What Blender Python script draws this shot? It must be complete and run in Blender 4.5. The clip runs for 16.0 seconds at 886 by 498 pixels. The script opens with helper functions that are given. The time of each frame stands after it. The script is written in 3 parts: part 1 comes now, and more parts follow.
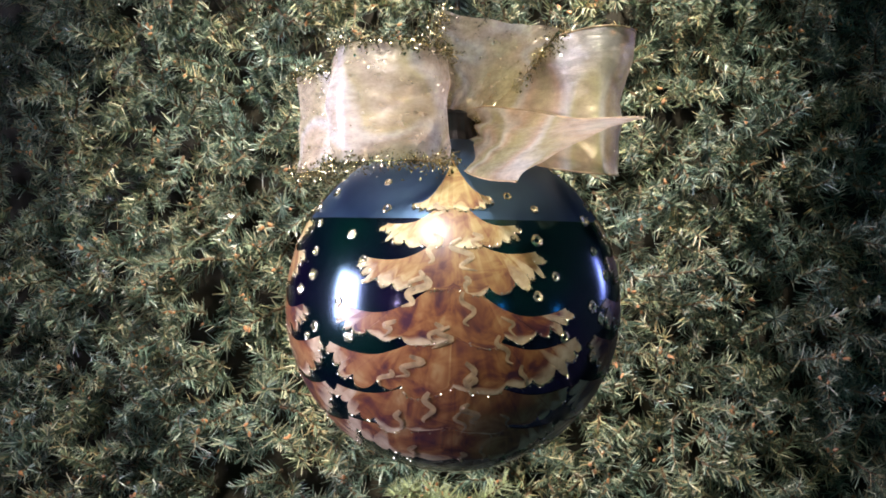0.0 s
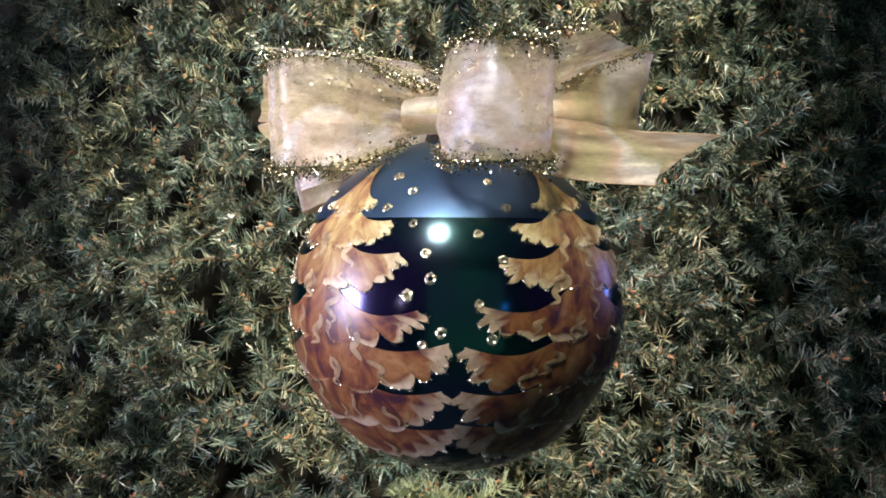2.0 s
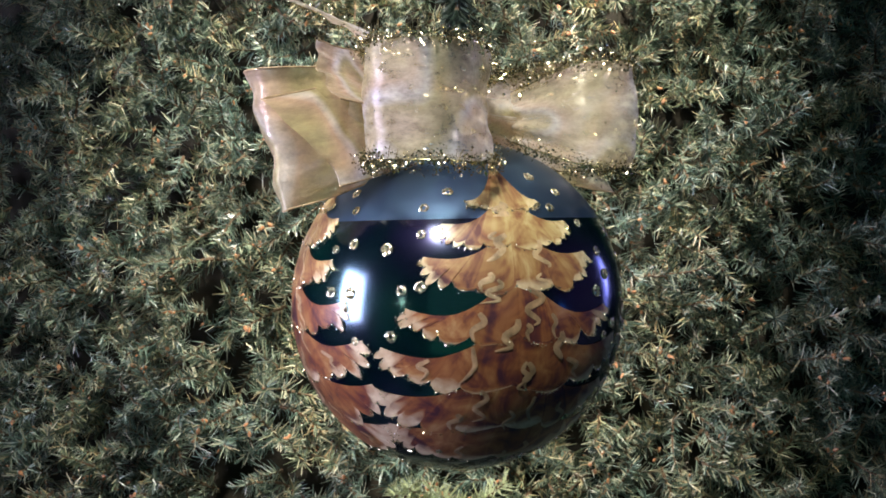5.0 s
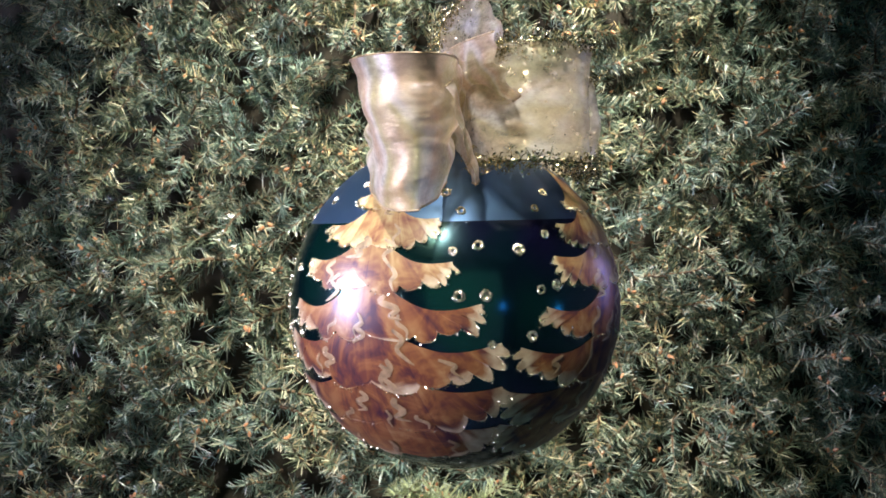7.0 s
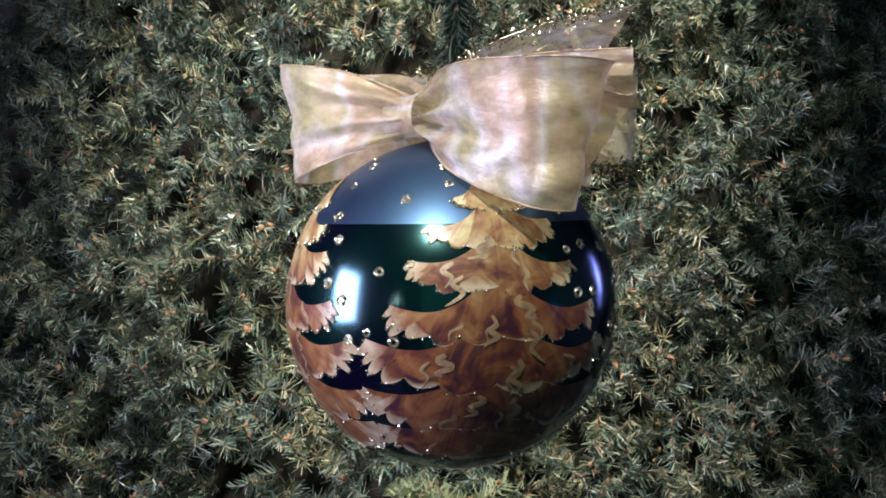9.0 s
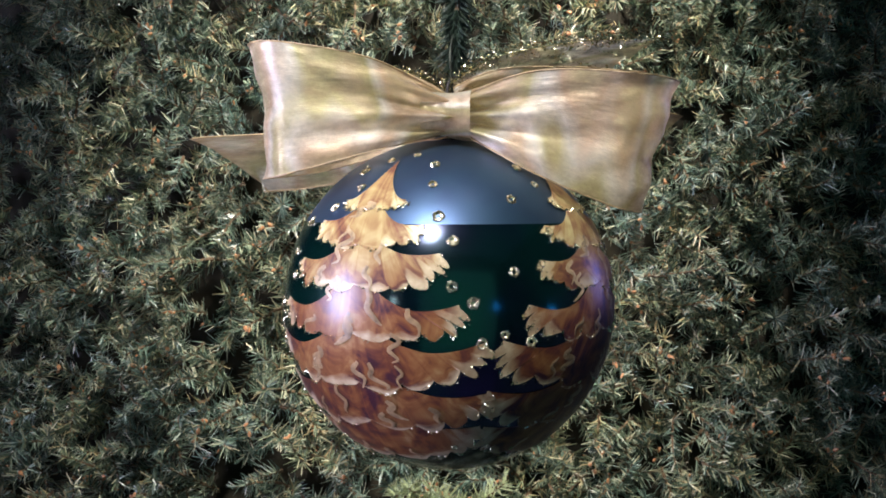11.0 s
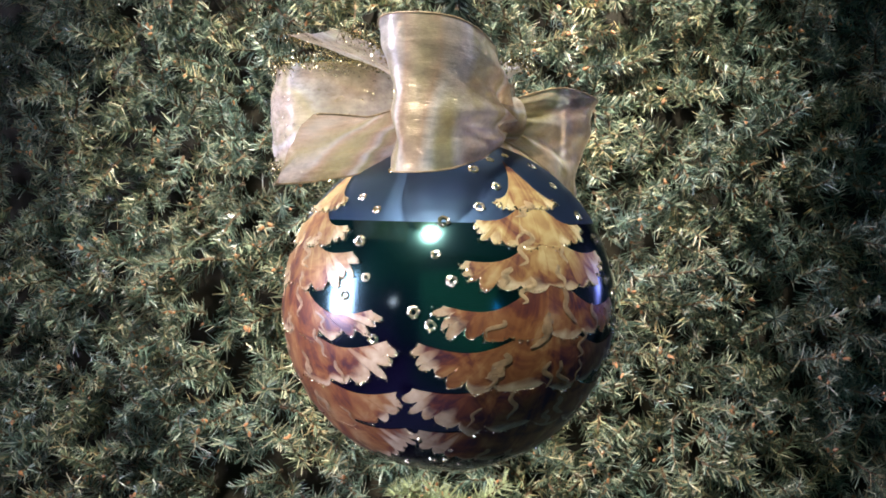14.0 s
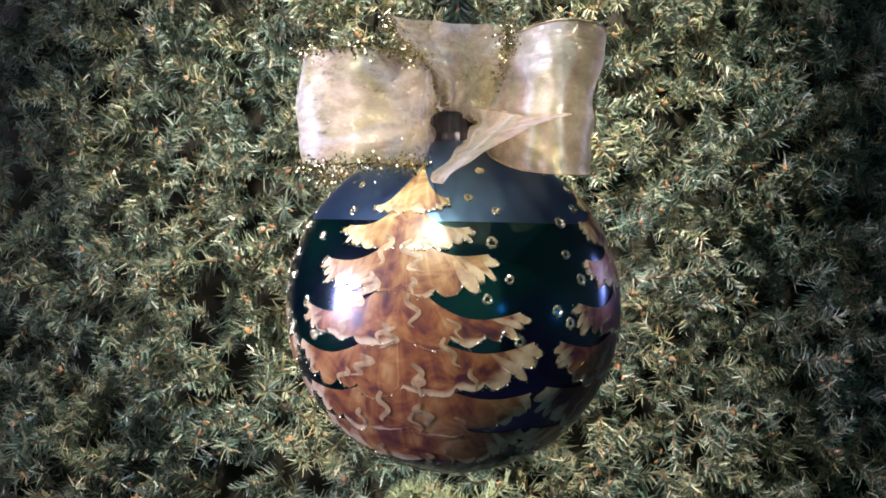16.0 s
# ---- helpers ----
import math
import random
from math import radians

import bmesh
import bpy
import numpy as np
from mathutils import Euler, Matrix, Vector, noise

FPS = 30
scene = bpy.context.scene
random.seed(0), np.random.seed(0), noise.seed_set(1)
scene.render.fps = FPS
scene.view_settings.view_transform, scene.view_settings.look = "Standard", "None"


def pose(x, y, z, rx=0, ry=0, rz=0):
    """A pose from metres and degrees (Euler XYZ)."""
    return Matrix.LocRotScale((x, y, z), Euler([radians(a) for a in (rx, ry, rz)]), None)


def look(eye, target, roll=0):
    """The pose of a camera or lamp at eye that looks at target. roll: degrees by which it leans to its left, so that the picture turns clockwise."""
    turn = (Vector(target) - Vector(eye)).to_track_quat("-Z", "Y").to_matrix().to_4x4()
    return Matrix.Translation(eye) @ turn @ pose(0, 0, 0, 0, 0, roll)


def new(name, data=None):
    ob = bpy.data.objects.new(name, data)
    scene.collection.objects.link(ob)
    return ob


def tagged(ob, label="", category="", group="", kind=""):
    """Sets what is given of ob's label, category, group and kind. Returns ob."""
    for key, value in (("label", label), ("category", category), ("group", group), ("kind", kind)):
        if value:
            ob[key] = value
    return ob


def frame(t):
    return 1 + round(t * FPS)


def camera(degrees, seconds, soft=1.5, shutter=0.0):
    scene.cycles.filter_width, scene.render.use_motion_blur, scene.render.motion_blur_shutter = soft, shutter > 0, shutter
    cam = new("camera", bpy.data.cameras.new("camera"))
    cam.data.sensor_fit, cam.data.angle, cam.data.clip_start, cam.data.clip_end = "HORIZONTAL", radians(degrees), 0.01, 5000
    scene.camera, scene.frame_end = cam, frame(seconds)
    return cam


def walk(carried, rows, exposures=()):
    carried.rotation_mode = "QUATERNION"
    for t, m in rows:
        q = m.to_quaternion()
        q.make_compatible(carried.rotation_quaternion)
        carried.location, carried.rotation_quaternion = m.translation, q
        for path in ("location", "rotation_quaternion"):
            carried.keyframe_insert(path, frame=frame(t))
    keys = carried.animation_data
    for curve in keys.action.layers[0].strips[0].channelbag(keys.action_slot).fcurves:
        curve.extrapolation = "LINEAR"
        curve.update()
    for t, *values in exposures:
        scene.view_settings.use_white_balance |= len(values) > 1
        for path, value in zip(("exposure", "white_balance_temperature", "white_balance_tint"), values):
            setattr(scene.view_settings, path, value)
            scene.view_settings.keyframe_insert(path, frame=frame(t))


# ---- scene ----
# ---- camera: it stands still, 35 cm from the ball ----
cam = camera(50, 16.0, soft=1.75)
BALL_Z = 1.30                       # height of the ball's centre
EYE = (-0.0036, -0.3488, BALL_Z + 0.0310)
walk(cam, [(0, pose(*EYE, 88.19, 0, 0)), (15.9, pose(*EYE, 88.19, 0, 0)), (16.0, pose(*EYE, 88.29, 0, 0.085))],
     exposures=[(0, 0.38, 6200, 10), (1.0, 0.14, 6100, 10), (3.5, 0.06, 6180, 10), (4.2, 0.14, 6080, 10), (7.0, 0.57, 6020, 10), (9.0, 0.0, 5750, 10),
                (11.3, 0.11, 5980, 10), (12.5, 0.25, 6300, 10), (13.5, 0.44, 6220, 10), (14.5, 0.50, 6000, 10), (16.0, 0.48, 6080, 10)])

# ---- world and light ----
world = bpy.data.worlds.new("room_air")
scene.world = world
world.use_nodes = True
world.node_tree.nodes["Background"].inputs[0].default_value = (0.55, 0.65, 0.85, 1)
world.node_tree.nodes["Background"].inputs[1].default_value = 0.02


def area_lamp(name, eye, target, size, size_y, power, colour, spread=180):
    data = bpy.data.lights.new(name, "AREA")
    data.shape, data.size, data.size_y, data.energy, data.color = "RECTANGLE", size, size_y, power, colour
    data.spread = radians(spread)
    ob = new(name, data)
    ob.matrix_world = look(eye, target)
    return ob


def spot_lamp(name, eye, target, power, colour, cone, blend, radius):
    data = bpy.data.lights.new(name, "SPOT")
    data.energy, data.color, data.spot_size, data.spot_blend, data.shadow_soft_size = power, colour, radians(cone), blend, radius
    ob = new(name, data)
    ob.matrix_world = look(eye, target)
    return ob


# daylight in two windows, a desk lamp before the tree and a ceiling spotlight over it
area_lamp("window_light", (-1.42, -0.42, 1.43), (0.0, -0.10, BALL_Z), 0.50, 0.72, 1.8, (0.78, 0.70, 1.0), 40)
area_lamp("side_window_light", (1.60, 0.95, 1.50), (0.0, 0.0, BALL_Z), 0.15, 0.50, 0.02, (0.36, 0.36, 1.0), 15)
LAMP_AT = Vector((-0.62, -0.80, BALL_Z + 0.10))
spot_lamp("desk_lamp_light", LAMP_AT, (-0.055, 0.33, BALL_Z + 0.06), 40, (1.0, 0.93, 0.80), 24, 1.0, 0.045)
spot_lamp("ceiling_spot_light", (-0.24, -0.78, 2.30), (0.0, 0.02, BALL_Z + 0.075), 120, (1.0, 0.93, 0.82), 17.5, 1.0, 0.065)
# added fill light for the foliage, narrow enough to miss the ball; no known source
ADDED_LIGHT_AT = Vector((0.25, -0.20, 2.55))
spot_lamp("added_tree_light", ADDED_LIGHT_AT, (0.020, 0.37, BALL_Z + 0.245), 300, (1.0, 0.92, 0.77), 30, 1.0, 0.04)


# ---- materials ----
def nodes_of(name):
    m = bpy.data.materials.new(name)
    m.use_nodes = True
    nt = m.node_tree
    return m, nt, nt.nodes["Principled BSDF"]


def node(nt, kind, **values):
    n = nt.nodes.new(kind)
    for k, v in values.items():
        n.inputs[k.replace("_", " ")].default_value = v
    return n


def ramp(nt, source, stops):
    n = nt.nodes.new("ShaderNodeValToRGB")
    while len(n.color_ramp.elements) < len(stops):
        n.color_ramp.elements.new(0.5)
    for e, (p, c) in zip(n.color_ramp.elements, stops):
        e.position, e.color = p, (*c, 1)
    nt.links.new(source, n.inputs[0])
    return n


def noise_node(nt, scale, detail=4, rough=0.55, vector=None):
    n = node(nt, "ShaderNodeTexNoise", Scale=scale, Detail=detail, Roughness=rough)
    if vector is None:
        vector = nt.nodes.new("ShaderNodeTexCoord").outputs["Object"]
    nt.links.new(vector, n.inputs["Vector"])
    return n


def bump(nt, bsdf, source, strength, distance):
    b = node(nt, "ShaderNodeBump", Strength=strength, Distance=distance)
    nt.links.new(source, b.inputs["Height"])
    nt.links.new(b.outputs[0], bsdf.inputs["Normal"])
    return b


def mix_colour(nt, fac, a, b):
    n = nt.nodes.new("ShaderNodeMix")
    n.data_type = "RGBA"
    for i, v in ((0, fac), (6, a), (7, b)):
        if isinstance(v, (int, float)):
            n.inputs[i].default_value = v
        elif isinstance(v, tuple):
            n.inputs[i].default_value = (*v, 1)
        else:
            nt.links.new(v, n.inputs[i])
    return n.outputs[2]


def plain(name, colour, rough=0.6, metal=0.0, grain=40, spread=0.25, relief=0.2):
    m, nt, b = nodes_of(name)
    n = noise_node(nt, grain)
    lo = tuple(c * (1 - spread) for c in colour)
    hi = tuple(min(1, c * (1 + spread)) for c in colour)
    r = ramp(nt, n.outputs["Fac"], [(0.3, lo), (0.7, hi)])
    nt.links.new(r.outputs[0], b.inputs["Base Color"])
    b.inputs["Roughness"].default_value, b.inputs["Metallic"].default_value = rough, metal
    bump(nt, b, n.outputs["Fac"], relief, 0.002)
    return m


def needle_material():
    """Green plastic needles: each one its own shade, a few dry and brown."""
    m, nt, b = nodes_of("fir_needle")
    g = nt.nodes.new("ShaderNodeNewGeometry")
    r = ramp(nt, g.outputs["Random Per Island"],
             [(0.0, (0.022, 0.042, 0.030)), (0.35, (0.092, 0.128, 0.087)), (0.62, (0.195, 0.236, 0.155)),
              (0.80, (0.37, 0.375, 0.25)), (0.91, (0.36, 0.26, 0.13)), (1.0, (0.66, 0.68, 0.54))])
    clump = noise_node(nt, 17, 3, 0.6, g.outputs["Position"])   # whole boughs turn olive or bluish
    olive = ramp(nt, clump.outputs["Fac"], [(0.36, (0.74, 0.90, 1.02)), (0.50, (0.98, 1.0, 1.0)), (0.66, (1.20, 1.09, 0.86))])
    tinted = nt.nodes.new("ShaderNodeMix")
    tinted.data_type, tinted.blend_type = "RGBA", "MULTIPLY"
    tinted.inputs[0].default_value = 1.0
    nt.links.new(r.outputs[0], tinted.inputs[6])
    nt.links.new(olive.outputs[0], tinted.inputs[7])
    c = mix_colour(nt, 0.12, tinted.outputs[2], (0.126, 0.150, 0.098))
    nt.links.new(c, b.inputs["Base Color"])
    b.inputs["Roughness"].default_value = 0.38
    b.inputs["Specular IOR Level"].default_value = 0.48
    return m


def glass_material():
    """Mirror glass under emerald lacquer that turns blue here and there, with a frosted blue cap."""
    m, nt, b = nodes_of("lacquered_glass")
    co = nt.nodes.new("ShaderNodeTexCoord").outputs["Object"]
    n = noise_node(nt, 22, 2, 0.5, co)
    r = ramp(nt, n.outputs["Fac"], [(0.36, (0.022, 0.014, 0.080)), (0.47, (0.006, 0.026, 0.045)), (0.62, (0.006, 0.066, 0.055))])
    sep = nt.nodes.new("ShaderNodeSeparateXYZ")
    nt.links.new(co, sep.inputs[0])
    lean = nt.nodes.new("ShaderNodeVectorMath")
    lean.operation = "DOT_PRODUCT"
    lean.inputs[1].default_value = (0.018, 0.012, 1.0)
    nt.links.new(co, lean.inputs[0])
    step = nt.nodes.new("ShaderNodeMapRange")
    step.inputs["From Min"].default_value, step.inputs["From Max"].default_value = 0.03035, 0.0305
    nt.links.new(lean.outputs["Value"], step.inputs["Value"])
    cap_noise = noise_node(nt, 30, 3, 0.6, co)
    cap = ramp(nt, cap_noise.outputs["Fac"], [(0.3, (0.062, 0.096, 0.180)), (0.7, (0.075, 0.142, 0.220))])
    nt.links.new(mix_colour(nt, step.outputs[0], r.outputs[0], cap.outputs[0]), b.inputs["Base Color"])
    gloss = nt.nodes.new("ShaderNodeMix")
    gloss.inputs[2].default_value, gloss.inputs[3].default_value = 0.15, 0.40
    nt.links.new(step.outputs[0], gloss.inputs[0])
    nt.links.new(gloss.outputs[0], b.inputs["Roughness"])
    b.inputs["Metallic"].default_value = 0.9
    coat = nt.nodes.new("ShaderNodeMix")
    coat.inputs[2].default_value, coat.inputs[3].default_value = 1.0, 0.05
    nt.links.new(step.outputs[0], coat.inputs[0])
    nt.links.new(coat.outputs[0], b.inputs["Coat Weight"])
    b.inputs["Coat Roughness"].default_value = 0.14
    return m


def paint_material():
    """Hand-painted fir branches: copper and brown strokes fanning from the stem, a broad cream lick along the rim."""
    m, nt, b = nodes_of("copper_paint")
    uv = nt.nodes.new("ShaderNodeUVMap")
    sep = nt.nodes.new("ShaderNodeSeparateXYZ")
    nt.links.new(uv.outputs[0], sep.inputs[0])
    stretch = nt.nodes.new("ShaderNodeMapping")
    stretch.inputs["Scale"].default_value = (3.4, 1.3, 1.0)
    nt.links.new(uv.outputs[0], stretch.inputs["Vector"])
    streak = noise_node(nt, 1.0, 3, 0.55, stretch.outputs[0])
    streak.inputs["Distortion"].default_value = 0.9
    patch = noise_node(nt, 90, 3, 0.6)
    patch.inputs["Distortion"].default_value = 0.8
    tone = mix_colour(nt, 0.64, streak.outputs["Fac"], patch.outputs["Fac"])
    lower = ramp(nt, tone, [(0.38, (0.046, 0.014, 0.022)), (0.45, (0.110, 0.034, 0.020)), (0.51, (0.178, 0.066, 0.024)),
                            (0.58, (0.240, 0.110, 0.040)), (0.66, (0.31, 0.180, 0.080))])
    # gold paint of the upper tiers, lightened to include their specular highlights
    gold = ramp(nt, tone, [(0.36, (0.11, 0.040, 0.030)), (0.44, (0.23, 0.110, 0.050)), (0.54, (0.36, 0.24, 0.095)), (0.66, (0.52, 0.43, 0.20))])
    co = nt.nodes.new("ShaderNodeTexCoord").outputs["Object"]
    h = nt.nodes.new("ShaderNodeSeparateXYZ")
    nt.links.new(co, h.inputs[0])
    up = nt.nodes.new("ShaderNodeMapRange")                # the upper tiers are yellower, with glossy highlights put into the colour
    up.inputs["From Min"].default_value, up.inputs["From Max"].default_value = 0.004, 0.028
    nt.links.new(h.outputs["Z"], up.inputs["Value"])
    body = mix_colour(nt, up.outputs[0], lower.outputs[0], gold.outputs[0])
    lick = noise_node(nt, 210, 3, 0.6)
    tan = ramp(nt, lick.outputs["Fac"], [(0.3, (0.32, 0.21, 0.12)), (0.7, (0.52, 0.41, 0.27))])
    # cream rim paint, also lightened for the highlights high on the ball
    cream = ramp(nt, lick.outputs["Fac"], [(0.3, (0.46, 0.35, 0.16)), (0.7, (0.68, 0.59, 0.36))])
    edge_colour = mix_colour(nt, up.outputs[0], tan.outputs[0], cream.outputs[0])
    wobble = nt.nodes.new("ShaderNodeMath")
    wobble.operation = "MULTIPLY_ADD"
    nt.links.new(streak.outputs["Fac"], wobble.inputs[0])
    wobble.inputs[1].default_value = 0.60
    nt.links.new(sep.outputs["Y"], wobble.inputs[2])
    edge = nt.nodes.new("ShaderNodeMapRange")
    edge.inputs["From Min"].default_value, edge.inputs["From Max"].default_value = 0.72, 1.10
    nt.links.new(wobble.outputs[0], edge.inputs["Value"])
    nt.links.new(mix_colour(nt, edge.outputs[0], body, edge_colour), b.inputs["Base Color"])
    b.inputs["Roughness"].default_value = 0.40
    b.inputs["Metallic"].default_value = 0.05
    b.inputs["Specular IOR Level"].default_value = 0.25
    b.inputs["Coat Weight"].default_value, b.inputs["Coat Roughness"].default_value = 0.50, 0.26
    bump(nt, b, streak.outputs["Fac"], 0.25, 0.0006)
    return m


def organza(name, gold, pink, pale, clear, across, along, metal, crinkle, sheen=0.3):
    """Sheer woven ribbon, gold to pink along its length, with pale bands across that put sheen into the colour."""
    m, nt, b = nodes_of(name)
    uv = nt.nodes.new("ShaderNodeUVMap").outputs[0]
    bands = nt.nodes.new("ShaderNodeMapping")
    bands.inputs["Scale"].default_value = (across, along, 1)
    nt.links.new(uv, bands.inputs["Vector"])
    soft = noise_node(nt, 1.0, 1, 0.4, bands.outputs[0])
    # gold and pink are the dye; pale stops paint in the satin's glossy bands
    tint = ramp(nt, soft.outputs["Fac"], [(0.30, gold), (0.43, pink), (0.50, pale), (0.56, gold), (0.68, pink), (0.76, pale)])
    st = nt.nodes.new("ShaderNodeMapping")
    st.inputs["Scale"].default_value = (300, 90, 1)
    nt.links.new(uv, st.inputs["Vector"])
    weave = noise_node(nt, 1.0, 2, 0.6, st.outputs[0])
    nt.links.new(mix_colour(nt, 0.12, tint.outputs[0], ramp(nt, weave.outputs["Fac"], [(0.3, gold), (0.7, pale)]).outputs[0]), b.inputs["Base Color"])
    b.inputs["Roughness"].default_value = 0.28
    b.inputs["Metallic"].default_value = metal
    b.inputs["Anisotropic"].default_value = 0.9            # the weft runs along the ribbon, so gloss draws out across it
    tangent = nt.nodes.new("ShaderNodeTangent")
    tangent.direction_type = "UV_MAP"
    nt.links.new(tangent.outputs[0], b.inputs["Tangent"])
    b.inputs["Sheen Weight"].default_value = sheen
    b.inputs["Specular IOR Level"].default_value = 0.6
    crease_map = nt.nodes.new("ShaderNodeMapping")
    crease_map.inputs["Scale"].default_value = (13, 8, 1) if metal > 0.2 else (9, 15, 1)
    nt.links.new(uv, crease_map.inputs["Vector"])
    crease = noise_node(nt, 1.0, 5, 0.65, crease_map.outputs[0])
    bump(nt, b, crease.outputs["Fac"], crinkle, 0.0020)
    trans = nt.nodes.new("ShaderNodeBsdfTranslucent")
    nt.links.new(tint.outputs[0], trans.inputs["Color"])
    mix1 = nt.nodes.new("ShaderNodeMixShader")
    mix1.inputs[0].default_value = 0.34
    nt.links.new(b.outputs[0], mix1.inputs[1])
    nt.links.new(trans.outputs[0], mix1.inputs[2])
    see = nt.nodes.new("ShaderNodeBsdfTransparent")
    see.inputs[0].default_value = (1.0, 0.95, 0.86, 1)
    mix2 = nt.nodes.new("ShaderNodeMixShader")
    amount = nt.nodes.new("ShaderNodeMapRange")
    crush_map = nt.nodes.new("ShaderNodeMapping")
    crush_map.inputs["Scale"].default_value = (11, 13, 1)
    nt.links.new(uv, crush_map.inputs["Vector"])
    crush = noise_node(nt, 1.0, 6, 0.7, crush_map.outputs[0])
    amount.inputs["From Min"].default_value, amount.inputs["From Max"].default_value = 0.32, 0.68
    amount.inputs["To Min"].default_value, amount.inputs["To Max"].default_value = clear - 0.22, clear + 0.22
    nt.links.new(crush.outputs["Fac"], amount.inputs["Value"])
    nt.links.new(amount.outputs[0], mix2.inputs[0])
    nt.links.new(mix1.outputs[0], mix2.inputs[1])
    nt.links.new(see.outputs[0], mix2.inputs[2])
    nt.links.new(mix2.outputs[0], nt.nodes["Material Output"].inputs[0])
    return m


def glitter_material(name, colour, rough=0.2):
    m, nt, b = nodes_of(name)
    g = nt.nodes.new("ShaderNodeNewGeometry")
    r = ramp(nt, g.outputs["Random Per Island"], [(0.0, tuple(c * 0.45 for c in colour)), (0.5, colour), (1.0, tuple(min(1, c * 1.5 + 0.1) for c in colour))])
    nt.links.new(r.outputs[0], b.inputs["Base Color"])
    b.inputs["Metallic"].default_value, b.inputs["Roughness"].default_value = 1.0, rough
    return m


def glow(name, colour, strength):
    m, nt, b = nodes_of(name)
    b.inputs["Base Color"].default_value = (0, 0, 0, 1)
    b.inputs["Emission Color"].default_value, b.inputs["Emission Strength"].default_value = (*colour, 1), strength
    return m


NEEDLE = needle_material()
YOUNG_NEEDLE = plain("young_needle", (0.30, 0.33, 0.17), 0.4, 0, 500, 0.4)
# needle green of the hanging twig, darkened so the colour carries its shade
SHADED_NEEDLE = plain("shaded_green_needle", (0.013, 0.024, 0.015), 0.5, 0, 500, 0.4)
TWIG = plain("brown_twig", (0.10, 0.060, 0.028), 0.8, 0, 300, 0.4)
BUD = plain("orange_bud", (0.40, 0.19, 0.085), 0.7, 0, 400, 0.35)
# brown inner foliage, coloured near black for the shade between the sprigs
SHADED_FOLIAGE = plain("shaded_foliage_core", (0.026, 0.020, 0.010), 0.95, 0, 60, 0.5)
GLASS = glass_material()
PAINT = paint_material()
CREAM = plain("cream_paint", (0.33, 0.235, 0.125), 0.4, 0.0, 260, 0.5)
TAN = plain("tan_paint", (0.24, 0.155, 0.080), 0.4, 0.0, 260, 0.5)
SATIN = organza("gold_satin_ribbon", (0.46, 0.40, 0.17), (0.60, 0.41, 0.26), (0.80, 0.74, 0.64), 0.31, 0.8, 3.0, 0.22, 0.55)
SHEER = organza("sheer_peach_ribbon", (0.60, 0.52, 0.31), (0.74, 0.58, 0.46), (0.84, 0.80, 0.78), 0.54, 1.5, 2.4, 0.10, 0.28)
TINSEL = glitter_material("gold_tinsel", (0.46, 0.41, 0.23))
GLITTER = glitter_material("pale_gold_glitter", (0.72, 0.62, 0.42), 0.25)
CAP = plain("tarnished_cap", (0.05, 0.045, 0.05), 0.35, 0.8, 300)
WIRE = plain("dark_wire", (0.03, 0.035, 0.025), 0.5, 0.5, 300)
WALL = plain("room_wall", (0.07, 0.075, 0.09), 0.9, 0, 6, 0.12)
CEILING = plain("ceiling_paint", (0.38, 0.41, 0.46), 0.9, 0, 5, 0.08)
FLOOR = plain("grey_carpet", (0.20, 0.22, 0.26), 0.95, 0, 80, 0.3)
FRAME = plain("white_frame", (0.75, 0.75, 0.73), 0.5, 0, 30, 0.05)
DAY = glow("daylight", (0.68, 0.68, 1.0), 22.0)
DUSK = glow("blue_daylight", (0.30, 0.32, 1.0), 3.0)
DULL_DAY = glow("backlit_curtain", (0.32, 1.0, 0.72), 0.15)
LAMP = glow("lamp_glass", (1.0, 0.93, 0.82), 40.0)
LED = glow("blue_led", (0.05, 0.35, 1.0), 8.0)
BLACK = plain("black_plastic", (0.02, 0.02, 0.022), 0.45, 0, 100)


# ---- mesh helpers ----
def part(name, bm, material, parent=None, label="", smooth=False):
    me = bpy.data.meshes.new(name)
    if smooth:
        for f in bm.faces:
            f.smooth = True
    bm.to_mesh(me)
    bm.free()
    me.materials.append(material)
    ob = new(name, me)
    ob.parent = parent
    if label:
        tagged(ob, label)
    return ob


def from_lists(name, verts, faces, material, parent=None, label="", smooth=False, uvs=None):
    me = bpy.data.meshes.new(name)
    me.from_pydata(verts, [], faces)
    if uvs is not None:
        layer = me.uv_layers.new(name="UVMap")
        idx = np.zeros(len(me.loops), dtype=np.int32)
        me.loops.foreach_get("vertex_index", idx)
        layer.data.foreach_set("uv", np.asarray(uvs, dtype=np.float32)[idx].ravel())
    if smooth:
        me.polygons.foreach_set("use_smooth", [True] * len(me.polygons))
    me.update()
    me.materials.append(material)
    ob = new(name, me)
    ob.parent = parent
    if label:
        tagged(ob, label)
    return ob


def box(bm, x0, y0, z0, x1, y1, z1, bevel=0.0):
    r = bmesh.ops.create_cube(bm, size=1, matrix=Matrix.LocRotScale(((x0 + x1) / 2, (y0 + y1) / 2, (z0 + z1) / 2), None, (x1 - x0, y1 - y0, z1 - z0)))
    if bevel:
        edges = list({e for v in r["verts"] for e in v.link_edges})
        bmesh.ops.bevel(bm, geom=edges, offset=bevel, segments=2, affect="EDGES", profile=0.5)
    return bm


